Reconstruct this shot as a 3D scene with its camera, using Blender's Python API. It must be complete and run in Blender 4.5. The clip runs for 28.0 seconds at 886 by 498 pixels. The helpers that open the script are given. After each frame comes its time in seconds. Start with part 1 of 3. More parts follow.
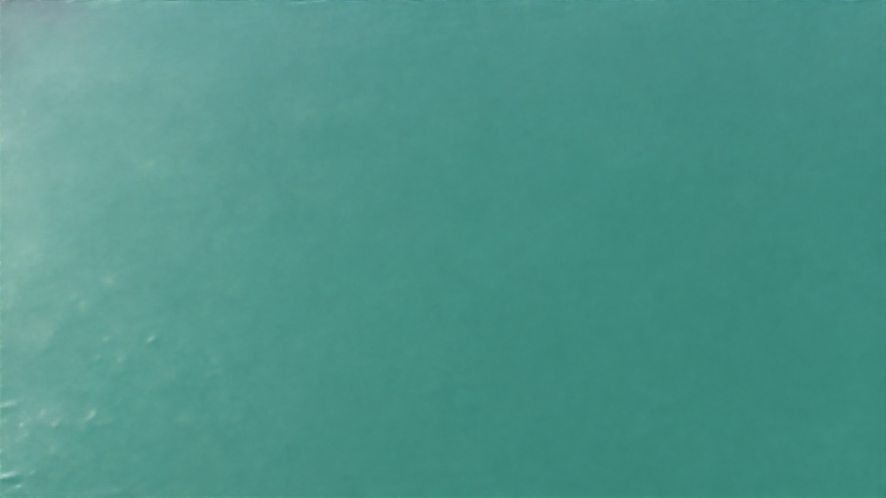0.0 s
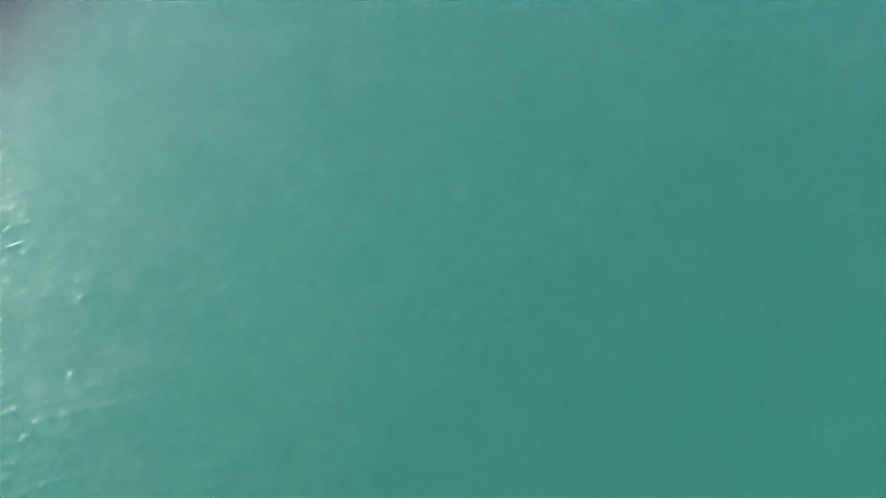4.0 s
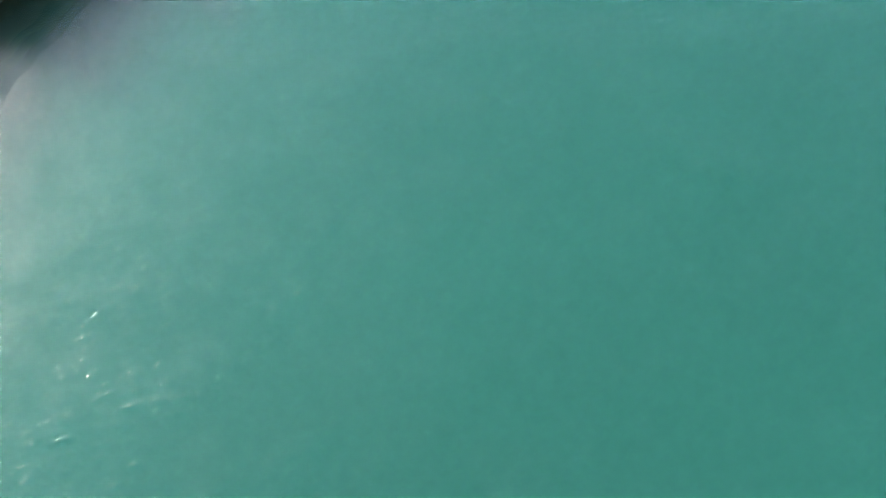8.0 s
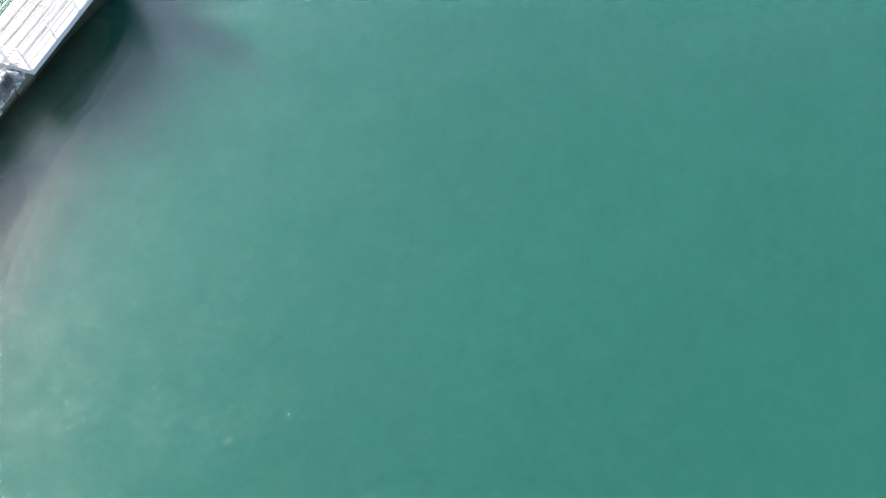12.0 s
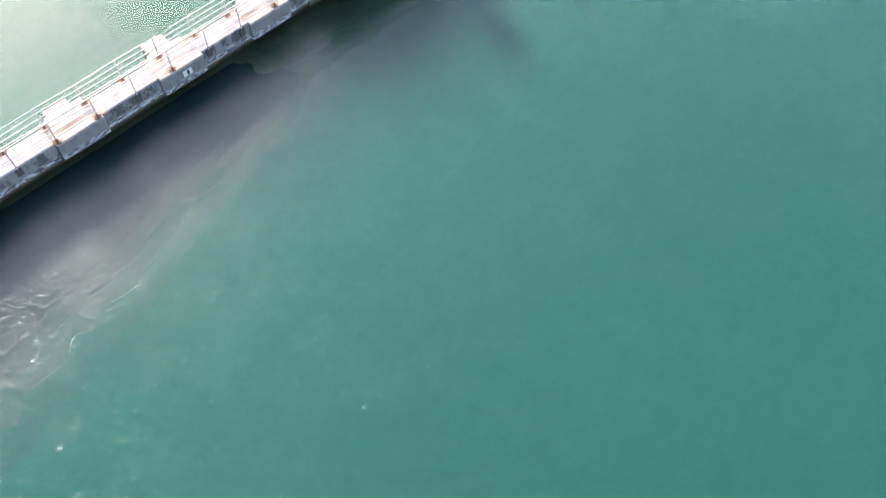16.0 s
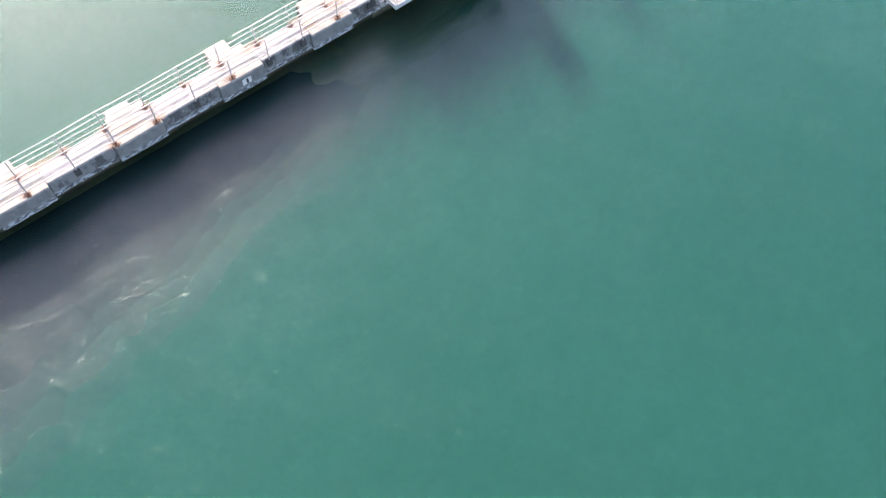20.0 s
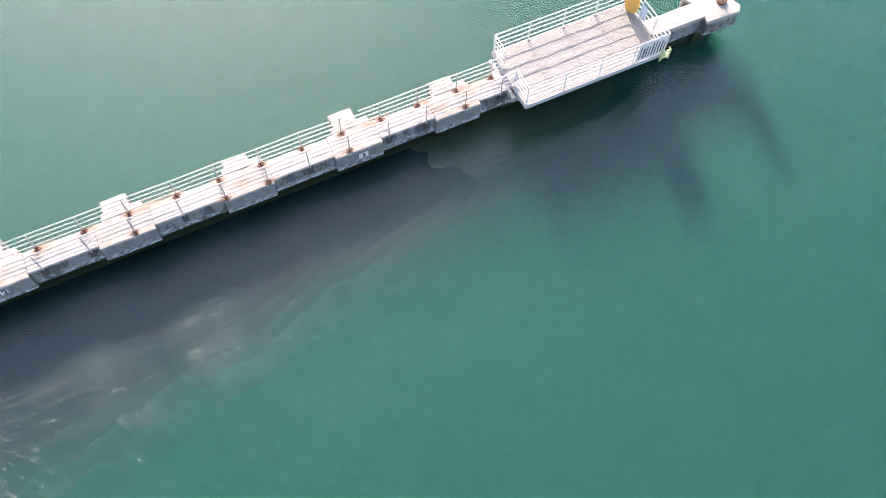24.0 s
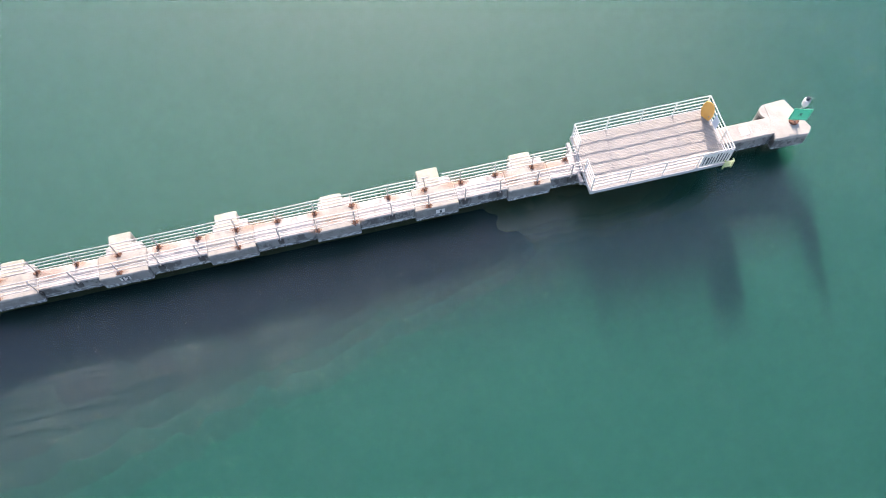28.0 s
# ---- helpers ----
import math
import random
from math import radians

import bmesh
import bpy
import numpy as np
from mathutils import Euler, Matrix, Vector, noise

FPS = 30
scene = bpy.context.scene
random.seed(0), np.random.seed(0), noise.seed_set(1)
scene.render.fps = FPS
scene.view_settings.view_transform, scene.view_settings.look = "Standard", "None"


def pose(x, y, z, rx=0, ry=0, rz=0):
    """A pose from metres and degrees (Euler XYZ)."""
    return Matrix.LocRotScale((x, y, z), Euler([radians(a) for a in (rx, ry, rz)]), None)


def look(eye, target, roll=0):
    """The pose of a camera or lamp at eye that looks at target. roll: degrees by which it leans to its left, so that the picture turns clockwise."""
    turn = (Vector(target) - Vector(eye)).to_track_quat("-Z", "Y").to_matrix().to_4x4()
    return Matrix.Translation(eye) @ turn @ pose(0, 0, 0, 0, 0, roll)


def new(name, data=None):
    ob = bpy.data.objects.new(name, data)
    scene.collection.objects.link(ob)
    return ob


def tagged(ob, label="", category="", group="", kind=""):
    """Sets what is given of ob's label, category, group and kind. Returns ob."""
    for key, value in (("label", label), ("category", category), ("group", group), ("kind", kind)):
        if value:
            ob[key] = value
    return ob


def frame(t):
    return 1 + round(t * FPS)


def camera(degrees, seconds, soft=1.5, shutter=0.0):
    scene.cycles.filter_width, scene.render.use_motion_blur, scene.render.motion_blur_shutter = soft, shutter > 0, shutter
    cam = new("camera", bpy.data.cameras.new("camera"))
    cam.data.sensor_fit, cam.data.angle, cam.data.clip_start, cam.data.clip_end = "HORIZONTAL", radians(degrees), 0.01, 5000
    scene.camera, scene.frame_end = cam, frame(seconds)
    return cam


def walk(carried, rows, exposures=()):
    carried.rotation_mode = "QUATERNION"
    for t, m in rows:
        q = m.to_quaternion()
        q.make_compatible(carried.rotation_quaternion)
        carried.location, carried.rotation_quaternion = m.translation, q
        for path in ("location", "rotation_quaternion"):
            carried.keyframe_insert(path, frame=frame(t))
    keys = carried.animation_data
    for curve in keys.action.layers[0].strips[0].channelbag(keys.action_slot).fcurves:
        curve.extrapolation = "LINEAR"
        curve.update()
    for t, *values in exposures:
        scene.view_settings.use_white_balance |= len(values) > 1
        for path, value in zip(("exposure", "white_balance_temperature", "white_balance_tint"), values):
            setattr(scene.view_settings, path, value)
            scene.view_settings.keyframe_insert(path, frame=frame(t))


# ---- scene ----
# ---- camera and its flight ----
cam = camera(57.0, 28.0, soft=1.0)
SKY, SUN, AIR, DUST, OZONE = 0.15, 3.0, 1.1, 2.4, 3.2
SILT, LAYERS = 0.08, [(0.1, 0.1), (0.2, 0.13), (0.32, 0.18), (0.46, 0.26), (0.64, 0.42), (0.92, 1.0)]     # haze at the top of the water; depth and share of light stopped by each layer
CHOP, ROLL = 0.06, 0.05                                        # slopes of the wind waves and of the smaller ones between them
RIPPLE, FINE, CREST, MIRROR, SPREAD, GLARE = 0.085, 0.08, 0.0145, 0.04, 0.42, 0.04
LEE_SPREAD, LEE_GLARE, IOR, HAZE = 0.64, 0.42, 1.5, 0.16
SPARK, SPARK_TILT = 0.22, 0.62
WATER_A, WATER_B = (0.0064, 0.056, 0.0355), (0.0078, 0.0655, 0.0425)
EXPOSURES = [(0.0, 2.53, 6700, 4), (6.0, 2.5, 6700, 8), (13.0, 2.48, 6750, 11), (18.0, 2.42, 6850, 20), (22.0, 2.33, 6850, 20), (25.0, 2.24, 6850, 20), (28.0, 2.13, 6850, 20)]
PATH = [
    (0, (-5.800, -27.500, 20.302), (6.358, -23.147, -1.105), 0.00),
    (1, (-6.092, -27.315, 20.735), (5.944, -22.958, -0.739), 0.00),
    (2, (-6.384, -27.130, 21.169), (5.375, -22.780, -0.460), 0.00),
    (3, (-6.677, -26.945, 21.602), (4.654, -22.641, -0.263), 0.00),
    (3.5, (-6.823, -26.853, 21.819), (4.306, -22.558, -0.152), 0.00),
    (4.5, (-7.115, -26.668, 22.252), (3.675, -22.352, 0.117), 0.00),
    (5.5, (-7.407, -26.483, 22.685), (3.079, -22.140, 0.410), 0.00),
    (6.5, (-7.699, -26.298, 23.119), (2.617, -21.855, 0.785), 0.00),
    (7, (-7.846, -26.206, 23.335), (2.476, -21.675, 1.021), 0.00),
    (7.5, (-7.992, -26.113, 23.552), (2.627, -21.297, 1.438), -0.40),
    (8, (-8.138, -26.021, 23.769), (2.778, -20.931, 1.861), -0.90),
    (9, (-8.433, -25.836, 24.202), (2.339, -20.341, 2.321), -1.88),
    (9.5, (-8.602, -25.618, 24.366), (2.829, -19.576, 2.969), -3.10),
    (10, (-8.774, -25.413, 24.513), (2.684, -19.222, 3.173), -3.71),
    (10.5, (-8.945, -25.216, 24.662), (2.510, -18.933, 3.347), -4.10),
    (11, (-9.101, -25.026, 24.801), (2.343, -18.872, 3.443), -4.01),
    (11.5, (-9.240, -24.845, 24.937), (2.328, -19.249, 3.493), -4.46),
    (12, (-9.381, -24.650, 25.086), (2.244, -19.528, 3.554), -4.99),
    (12.5, (-9.577, -24.378, 25.279), (1.701, -18.195, 3.841), -3.63),
    (13, (-9.737, -24.107, 25.453), (1.161, -17.312, 4.004), -2.43),
    (13.5, (-9.850, -23.834, 25.600), (0.803, -16.826, 4.096), -1.61),
    (15.5, (-9.808, -22.549, 25.905), (-0.274, -14.436, 4.265), 3.23),
    (16, (-9.815, -22.408, 26.114), (-0.641, -14.061, 4.408), 3.39),
    (16.5, (-9.792, -22.317, 26.328), (-0.749, -13.913, 4.588), 3.65),
    (17, (-9.728, -22.233, 26.518), (-0.706, -13.902, 4.742), 3.95),
    (17.5, (-9.636, -22.130, 26.693), (-0.658, -13.814, 4.893), 4.01),
    (18, (-9.534, -21.975, 26.860), (-0.881, -13.338, 5.054), 3.90),
    (18.5, (-9.358, -21.775, 26.974), (-0.815, -12.966, 5.193), 3.91),
    (19, (-9.145, -21.509, 27.052), (-0.813, -12.569, 5.242), 3.66),
    (19.5, (-8.891, -21.195, 27.107), (-0.866, -12.410, 5.120), 3.48),
    (20, (-8.617, -20.845, 27.175), (-0.902, -12.275, 4.993), 3.04),
    (20.5, (-8.321, -20.472, 27.268), (-0.763, -11.976, 5.004), 2.79),
    (22.5, (-7.037, -18.658, 28.133), (-0.285, -9.427, 5.903), 1.45),
    (23, (-6.730, -18.195, 28.352), (-0.601, -8.642, 6.077), 1.84),
    (23.5, (-6.405, -17.734, 28.536), (-0.855, -7.955, 6.207), 2.03),
    (24, (-6.092, -17.346, 28.785), (-1.005, -7.479, 6.384), 2.03),
    (24.5, (-5.836, -17.071, 29.168), (-1.272, -7.217, 6.649), 1.94),
    (25, (-5.645, -16.966, 29.772), (-1.346, -7.059, 7.226), 1.64),
    (25.5, (-5.548, -17.027, 30.605), (-1.346, -6.886, 8.143), 1.37),
    (26, (-5.467, -17.132, 31.478), (-1.581, -6.785, 9.054), 1.08),
    (26.5, (-5.325, -17.193, 32.256), (-2.027, -6.707, 9.802), 0.78),
    (27, (-5.096, -17.213, 32.936), (-2.162, -6.741, 10.425), 0.08),
    (27.5, (-4.818, -17.196, 33.544), (-2.176, -6.722, 10.998), -0.75),
    (28, (-4.523, -17.167, 34.123), (-2.256, -6.723, 11.522), -1.37),
]

walk(cam, [(t, look(eye, target, roll)) for t, eye, target, roll in PATH], EXPOSURES)

# ---- world and sun ----
SUN_AZ, SUN_EL = radians(8.5), radians(25.8)      # from +y towards +x; above the horizon
world = bpy.data.worlds.new("world")
scene.world = world
world.use_nodes = True
wn = world.node_tree
sky = wn.nodes.new("ShaderNodeTexSky")
sky.sky_type = "NISHITA"
sky.sun_disc = False
sky.sun_elevation, sky.sun_rotation = SUN_EL, SUN_AZ
sky.air_density, sky.dust_density, sky.ozone_density = AIR, DUST, OZONE
wn.nodes["Background"].inputs["Strength"].default_value = SKY
wn.links.new(sky.outputs["Color"], wn.nodes["Background"].inputs["Color"])
to_sun = Vector((math.sin(SUN_AZ) * math.cos(SUN_EL), math.cos(SUN_AZ) * math.cos(SUN_EL), math.sin(SUN_EL)))
sun_data = bpy.data.lights.new("sun", "SUN")
sun_data.energy, sun_data.angle, sun_data.color = SUN, radians(0.55), (1.0, 0.955, 0.9)
sun = new("sun", sun_data)
sun.matrix_world = look(to_sun * 200, (0, 0, 0))


# ---- materials ----
class Nodes:
    """A small builder for node materials."""

    def __init__(self, name):
        self.mat = bpy.data.materials.new(name)
        self.mat.use_nodes = True
        self.tree = self.mat.node_tree
        self.bsdf = self.tree.nodes["Principled BSDF"]
        self.out = self.tree.nodes["Material Output"]

    def add(self, kind, **values):
        node = self.tree.nodes.new(kind)
        for key, value in values.items():
            setattr(node, key, value)
        return node

    def put(self, socket, value):
        if isinstance(value, bpy.types.NodeSocket):
            self.tree.links.new(value, socket)
        else:
            socket.default_value = value

    def set(self, **values):
        for key, value in values.items():
            self.put(self.bsdf.inputs[key.replace("_", " ")], value)

    def coords(self, kind="Object"):
        return self.add("ShaderNodeTexCoord").outputs[kind]

    def world_place(self):
        return self.add("ShaderNodeNewGeometry").outputs["Position"]

    def mapped(self, vector, scale=(1, 1, 1), turn=0.0, shift=(0, 0, 0)):
        node = self.add("ShaderNodeMapping")
        self.put(node.inputs["Vector"], vector)
        node.inputs["Scale"].default_value = scale
        node.inputs["Rotation"].default_value = (0, 0, turn)
        node.inputs["Location"].default_value = shift
        return node.outputs["Vector"]

    def noise(self, vector, scale, detail=4.0, rough=0.55, out="Fac", warp=0.0):
        node = self.add("ShaderNodeTexNoise")
        self.put(node.inputs["Vector"], vector)
        for key, value in (("Scale", scale), ("Detail", detail), ("Roughness", rough), ("Distortion", warp)):
            node.inputs[key].default_value = value
        return node.outputs[out]

    def ramp(self, fac, stops):
        node = self.add("ShaderNodeValToRGB")
        self.put(node.inputs["Fac"], fac)
        points = node.color_ramp.elements
        while len(points) < len(stops):
            points.new(0.5)
        for point, (place, colour) in zip(points, stops):
            point.position = place
            point.color = (*colour, 1) if len(colour) == 3 else colour
        return node.outputs["Color"]

    def step(self, fac, low, high):
        node = self.add("ShaderNodeMapRange", interpolation_type="SMOOTHSTEP")
        self.put(node.inputs["Value"], fac)
        node.inputs["From Min"].default_value, node.inputs["From Max"].default_value = low, high
        return node.outputs["Result"]

    def calc(self, op, a, b=0.0):
        node = self.add("ShaderNodeMath", operation=op)
        self.put(node.inputs[0], a)
        self.put(node.inputs[1], b)
        return node.outputs[0]

    def mix(self, fac, a, b, blend="MIX"):
        node = self.add("ShaderNodeMix", data_type="RGBA", blend_type=blend)
        self.put(node.inputs["Factor"], fac)
        self.put(node.inputs[6], a if isinstance(a, bpy.types.NodeSocket) else (*a, 1))
        self.put(node.inputs[7], b if isinstance(b, bpy.types.NodeSocket) else (*b, 1))
        return node.outputs[2]

    def bump(self, height, distance, strength=1.0, normal=None):
        node = self.add("ShaderNodeBump")
        self.put(node.inputs["Height"], height)
        node.inputs["Distance"].default_value, node.inputs["Strength"].default_value = distance, strength
        if normal is not None:
            self.put(node.inputs["Normal"], normal)
        return node.outputs["Normal"]


WAVE_TURN = math.atan2(0.8, 0.6)                   # the waves run this way, from +y towards +x


def fading(n, value, low, high):
    return n.calc("SUBTRACT", 1.0, n.step(value, low, high))


def cloudy(n, place, normal):
    """Silt in the water: it scatters light all round, but more of it onwards than back."""
    colour = n.ramp(n.noise(place, 0.05, 3.0, 0.5), [(0.3, WATER_A), (0.7, WATER_B)])
    even, onward, body = n.add("ShaderNodeBsdfDiffuse"), n.add("ShaderNodeBsdfGlossy"), n.add("ShaderNodeMixShader")
    onward.inputs["Roughness"].default_value = 0.72
    for lobe in (even, onward):
        n.put(lobe.inputs["Color"], colour)
        n.put(lobe.inputs["Normal"], normal)
    body.inputs[0].default_value = HAZE
    n.put(body.inputs[1], even.outputs[0])
    n.put(body.inputs[2], onward.outputs[0])
    return body.outputs[0]


def water_material():
    """The skin of the sea: clear, with a mirror that follows the ripples."""
    n = Nodes("sea_surface")
    place = n.world_place()
    turned = n.mapped(place, (1, 1, 1), WAVE_TURN)
    y = n.add("ShaderNodeSeparateXYZ")
    n.put(y.inputs[0], place)
    edge = n.calc("SUBTRACT", n.calc("ADD", n.calc("MULTIPLY", y.outputs["Y"], 0.3), 19.0), y.outputs["X"])
    lee = n.calc("MULTIPLY", n.step(y.outputs["Y"], -0.1, 0.9), n.step(edge, -4.0, 9.0))   # the water behind the wall lies sheltered
    calm = n.calc("SUBTRACT", 1.0, lee)
    # ripples a hand wide, then finer ones, both drawn out along the crests and stronger where gusts touch the water
    ripple = n.noise(n.mapped(turned, (0.4, 1.0, 1.0)), 7.5, 2.0, 0.5, warp=0.5)
    ripple = n.calc("SUBTRACT", 1.0, n.calc("ABSOLUTE", n.calc("MULTIPLY", n.calc("SUBTRACT", ripple, 0.5), 2.0)))
    ridge = n.noise(n.mapped(turned, (0.3, 1.0, 1.0), -0.08), 3.6, 2.0, 0.5, warp=0.2)
    ridge = n.calc("SUBTRACT", 1.0, n.calc("ABSOLUTE", n.calc("MULTIPLY", n.calc("SUBTRACT", ridge, 0.5), 4.0)))
    ridge = n.calc("POWER", n.calc("MAXIMUM", ridge, 0.0), 4.0)
    broken = n.step(n.noise(n.mapped(turned, (0.7, 1.0, 1.0), 0.0, (3, 5, 0)), 2.2, 3.0, 0.6), 0.48, 0.6)
    fine = n.noise(n.mapped(turned, (0.45, 1.0, 1.0), 0.25), 17.0, 2.0, 0.55, warp=0.3)
    gusts = n.step(n.noise(n.mapped(turned, (0.5, 1.0, 1.0), 0.0, (3, 5, 0)), 0.5, 4.0, 0.6), 0.36, 0.66)
    power = n.calc("MULTIPLY", n.calc("ADD", 0.6, n.calc("MULTIPLY", gusts, 0.8)), calm)
    height = n.calc("ADD", n.calc("MULTIPLY", ripple, RIPPLE / 7.5), n.calc("MULTIPLY", fine, FINE / 10.0))
    height = n.calc("ADD", height, n.calc("MULTIPLY", n.calc("MULTIPLY", ridge, broken), CREST))
    bump = n.add("ShaderNodeBump")
    n.put(bump.inputs["Height"], n.calc("MULTIPLY", height, power))
    bump.inputs["Distance"].default_value = 1.0
    fresnel = n.add("ShaderNodeFresnel")
    fresnel.inputs["IOR"].default_value = IOR
    n.put(fresnel.inputs["Normal"], bump.outputs["Normal"])
    mirror, spread = n.add("ShaderNodeBsdfGlossy"), n.add("ShaderNodeBsdfGlossy")
    mirror.inputs["Roughness"].default_value = MIRROR
    n.put(mirror.inputs["Normal"], bump.outputs["Normal"])
    n.put(spread.inputs["Roughness"], n.calc("ADD", SPREAD, n.calc("MULTIPLY", lee, LEE_SPREAD - SPREAD)))
    n.put(spread.inputs["Normal"], bump.outputs["Normal"])
    both, skin, clear = n.add("ShaderNodeMixShader"), n.add("ShaderNodeMixShader"), n.add("ShaderNodeBsdfTransparent")
    n.put(both.inputs[0], n.calc("ADD", GLARE, n.calc("MULTIPLY", lee, LEE_GLARE - GLARE)))
    n.put(both.inputs[1], mirror.outputs[0])
    n.put(both.inputs[2], spread.outputs[0])
    n.put(skin.inputs[0], fresnel.outputs[0])
    # cat's paws: patches of the finest ripples, whose facets glint one by one
    wx, wy = y.outputs["X"], y.outputs["Y"]
    slant = n.calc("SUBTRACT", wy, n.calc("MULTIPLY", n.calc("ADD", wx, 17.0), 0.167))
    band = n.calc("MULTIPLY", n.calc("MULTIPLY", n.step(slant, -9.0, -6.5), fading(n, wy, -3.6, -2.0)), fading(n, wx, 2.0, 7.0))
    off = n.add("ShaderNodeVectorMath", operation="DISTANCE")
    n.put(off.inputs[0], place)
    off.inputs[1].default_value = (13.6, -3.6, 0.0)
    spot = fading(n, off.outputs["Value"], 0.8, 2.3)
    strip = n.calc("MULTIPLY", n.step(wx, 16.0, 18.0), fading(n, n.calc("ABSOLUTE", n.calc("ADD", wy, 1.6)), 0.8, 2.2))
    paws = n.calc("MULTIPLY", n.calc("MAXIMUM", n.calc("MAXIMUM", band, spot), strip), n.step(n.noise(n.mapped(turned, (0.4, 1.0, 1.0)), 1.1, 4.0, 0.6), 0.3, 0.55))
    facet = n.add("ShaderNodeTexVoronoi")
    n.put(facet.inputs["Vector"], n.mapped(turned, (0.6, 1.0, 1.0)))
    facet.inputs["Scale"].default_value = 42.0
    for op, first, second in (("SUBTRACT", facet.outputs["Color"], (0.5, 0.5, 0.5)), ("SCALE", None, SPARK_TILT), ("ADD", None, bump.outputs["Normal"]),
                              ("NORMALIZE", None, None)):
        step = n.add("ShaderNodeVectorMath", operation=op)
        n.put(step.inputs[0], last if first is None else first)
        if op == "SCALE":
            step.inputs["Scale"].default_value = second
        elif second is not None:
            n.put(step.inputs[1], second)
        last = step.outputs["Vector"]
    spark, skins = n.add("ShaderNodeBsdfGlossy"), n.add("ShaderNodeMixShader")
    spark.inputs["Roughness"].default_value = SPARK
    n.put(spark.inputs["Normal"], last)
    n.put(skins.inputs[0], n.calc("MULTIPLY", paws, 0.32))
    n.put(skins.inputs[1], both.outputs[0])
    n.put(skins.inputs[2], spark.outputs[0])
    top = n.add("ShaderNodeMixShader")
    silt = cloudy(n, place, bump.outputs["Normal"])
    top.inputs[0].default_value = SILT             # silt stirred up to the very top
    n.put(top.inputs[1], clear.outputs[0])
    n.put(top.inputs[2], silt)
    n.put(skin.inputs[1], top.outputs[0])
    n.put(skin.inputs[2], skins.outputs[0])
    n.put(n.out.inputs["Surface"], skin.outputs[0])
    return n.mat


def depth_material(share):
    """Cloudy green water; share: how much of the light one layer of it stops."""
    n = Nodes("cloudy_water")
    place = n.world_place()
    level = n.add("ShaderNodeCombineXYZ")
    level.inputs["Z"].default_value = 1.0
    body = cloudy(n, place, level.outputs[0])
    if share < 1:
        veil, clear = n.add("ShaderNodeMixShader"), n.add("ShaderNodeBsdfTransparent")
        n.put(veil.inputs[0], n.calc("MULTIPLY", n.calc("ADD", 0.7, n.calc("MULTIPLY", n.noise(place, 0.5, 3.0), 0.6)), share))
        n.put(veil.inputs[1], clear.outputs[0])
        n.put(veil.inputs[2], body)
        body = veil.outputs[0]
    n.put(n.out.inputs["Surface"], body)
    return n.mat


def concrete_material(name, light, dark, stain, growth=True, grime=0.7):
    n = Nodes(name)
    place = n.world_place()
    grain = n.noise(place, 46.0, 5.0, 0.65)
    cloud = n.noise(place, 1.7, 5.0, 0.6)
    colour = n.mix(n.step(cloud, 0.32, 0.72), light, dark)
    tint = n.step(n.noise(n.mapped(place, (0.5, 1, 1), 0, (7, 3, 1)), 0.9, 5.0, 0.62), 0.52, 0.72)
    colour = n.mix(n.calc("MULTIPLY", tint, 0.55), colour, stain)
    speck = n.step(n.noise(place, 21.0, 3.0, 0.7), 0.6, 0.75)
    colour = n.mix(n.calc("MULTIPLY", speck, 0.35), colour, tuple(0.55 * c for c in dark))
    if growth:                                     # shade of the sides put in as grey; splash zone with bleached shells, dark weed
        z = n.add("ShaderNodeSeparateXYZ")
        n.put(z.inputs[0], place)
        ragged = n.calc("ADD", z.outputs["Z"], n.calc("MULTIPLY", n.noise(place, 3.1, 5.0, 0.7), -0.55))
        side_shade = n.calc("SUBTRACT", 1.0, n.step(n.calc("ADD", z.outputs["Z"], n.calc("MULTIPLY", n.noise(place, 2.2, 5.0, 0.65), -0.3)), 1.2, 1.34))
        colour = n.mix(n.calc("MULTIPLY", side_shade, 0.9), colour, (0.135, 0.131, 0.12))
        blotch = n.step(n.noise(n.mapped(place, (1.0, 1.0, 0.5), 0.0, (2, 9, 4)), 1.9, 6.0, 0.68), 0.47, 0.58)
        colour = n.mix(n.calc("MULTIPLY", n.calc("MULTIPLY", side_shade, blotch), grime), colour, (0.05, 0.046, 0.042))
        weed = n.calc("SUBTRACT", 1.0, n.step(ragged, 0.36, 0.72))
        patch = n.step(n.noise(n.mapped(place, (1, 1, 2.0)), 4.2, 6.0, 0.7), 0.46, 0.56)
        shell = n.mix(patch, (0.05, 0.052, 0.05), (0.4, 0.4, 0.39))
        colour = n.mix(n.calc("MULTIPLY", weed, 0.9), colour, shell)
    n.set(Base_Color=colour, Roughness=n.calc("ADD", 0.75, n.calc("MULTIPLY", grain, 0.2)),
          Normal=n.bump(n.calc("ADD", grain, n.calc("MULTIPLY", n.noise(place, 9.0, 4.0), 1.5)), 0.012))
    return n.mat


def paint_material(name, colour, wear, metal=0.0, rough=0.45, scale=6.0, amount=0.5):
    n = Nodes(name)
    place = n.world_place()
    blot = n.noise(place, scale, 6.0, 0.66)
    worn = n.calc("MULTIPLY", n.step(blot, 0.56, 0.7), amount)
    n.set(Base_Color=n.mix(worn, n.mix(n.noise(place, scale * 5), colour, tuple(0.82 * c for c in colour)), wear), Metallic=metal,
          Roughness=n.calc("ADD", rough, n.calc("MULTIPLY", blot, 0.25)), Normal=n.bump(n.noise(place, 60.0), 0.003))
    return n.mat


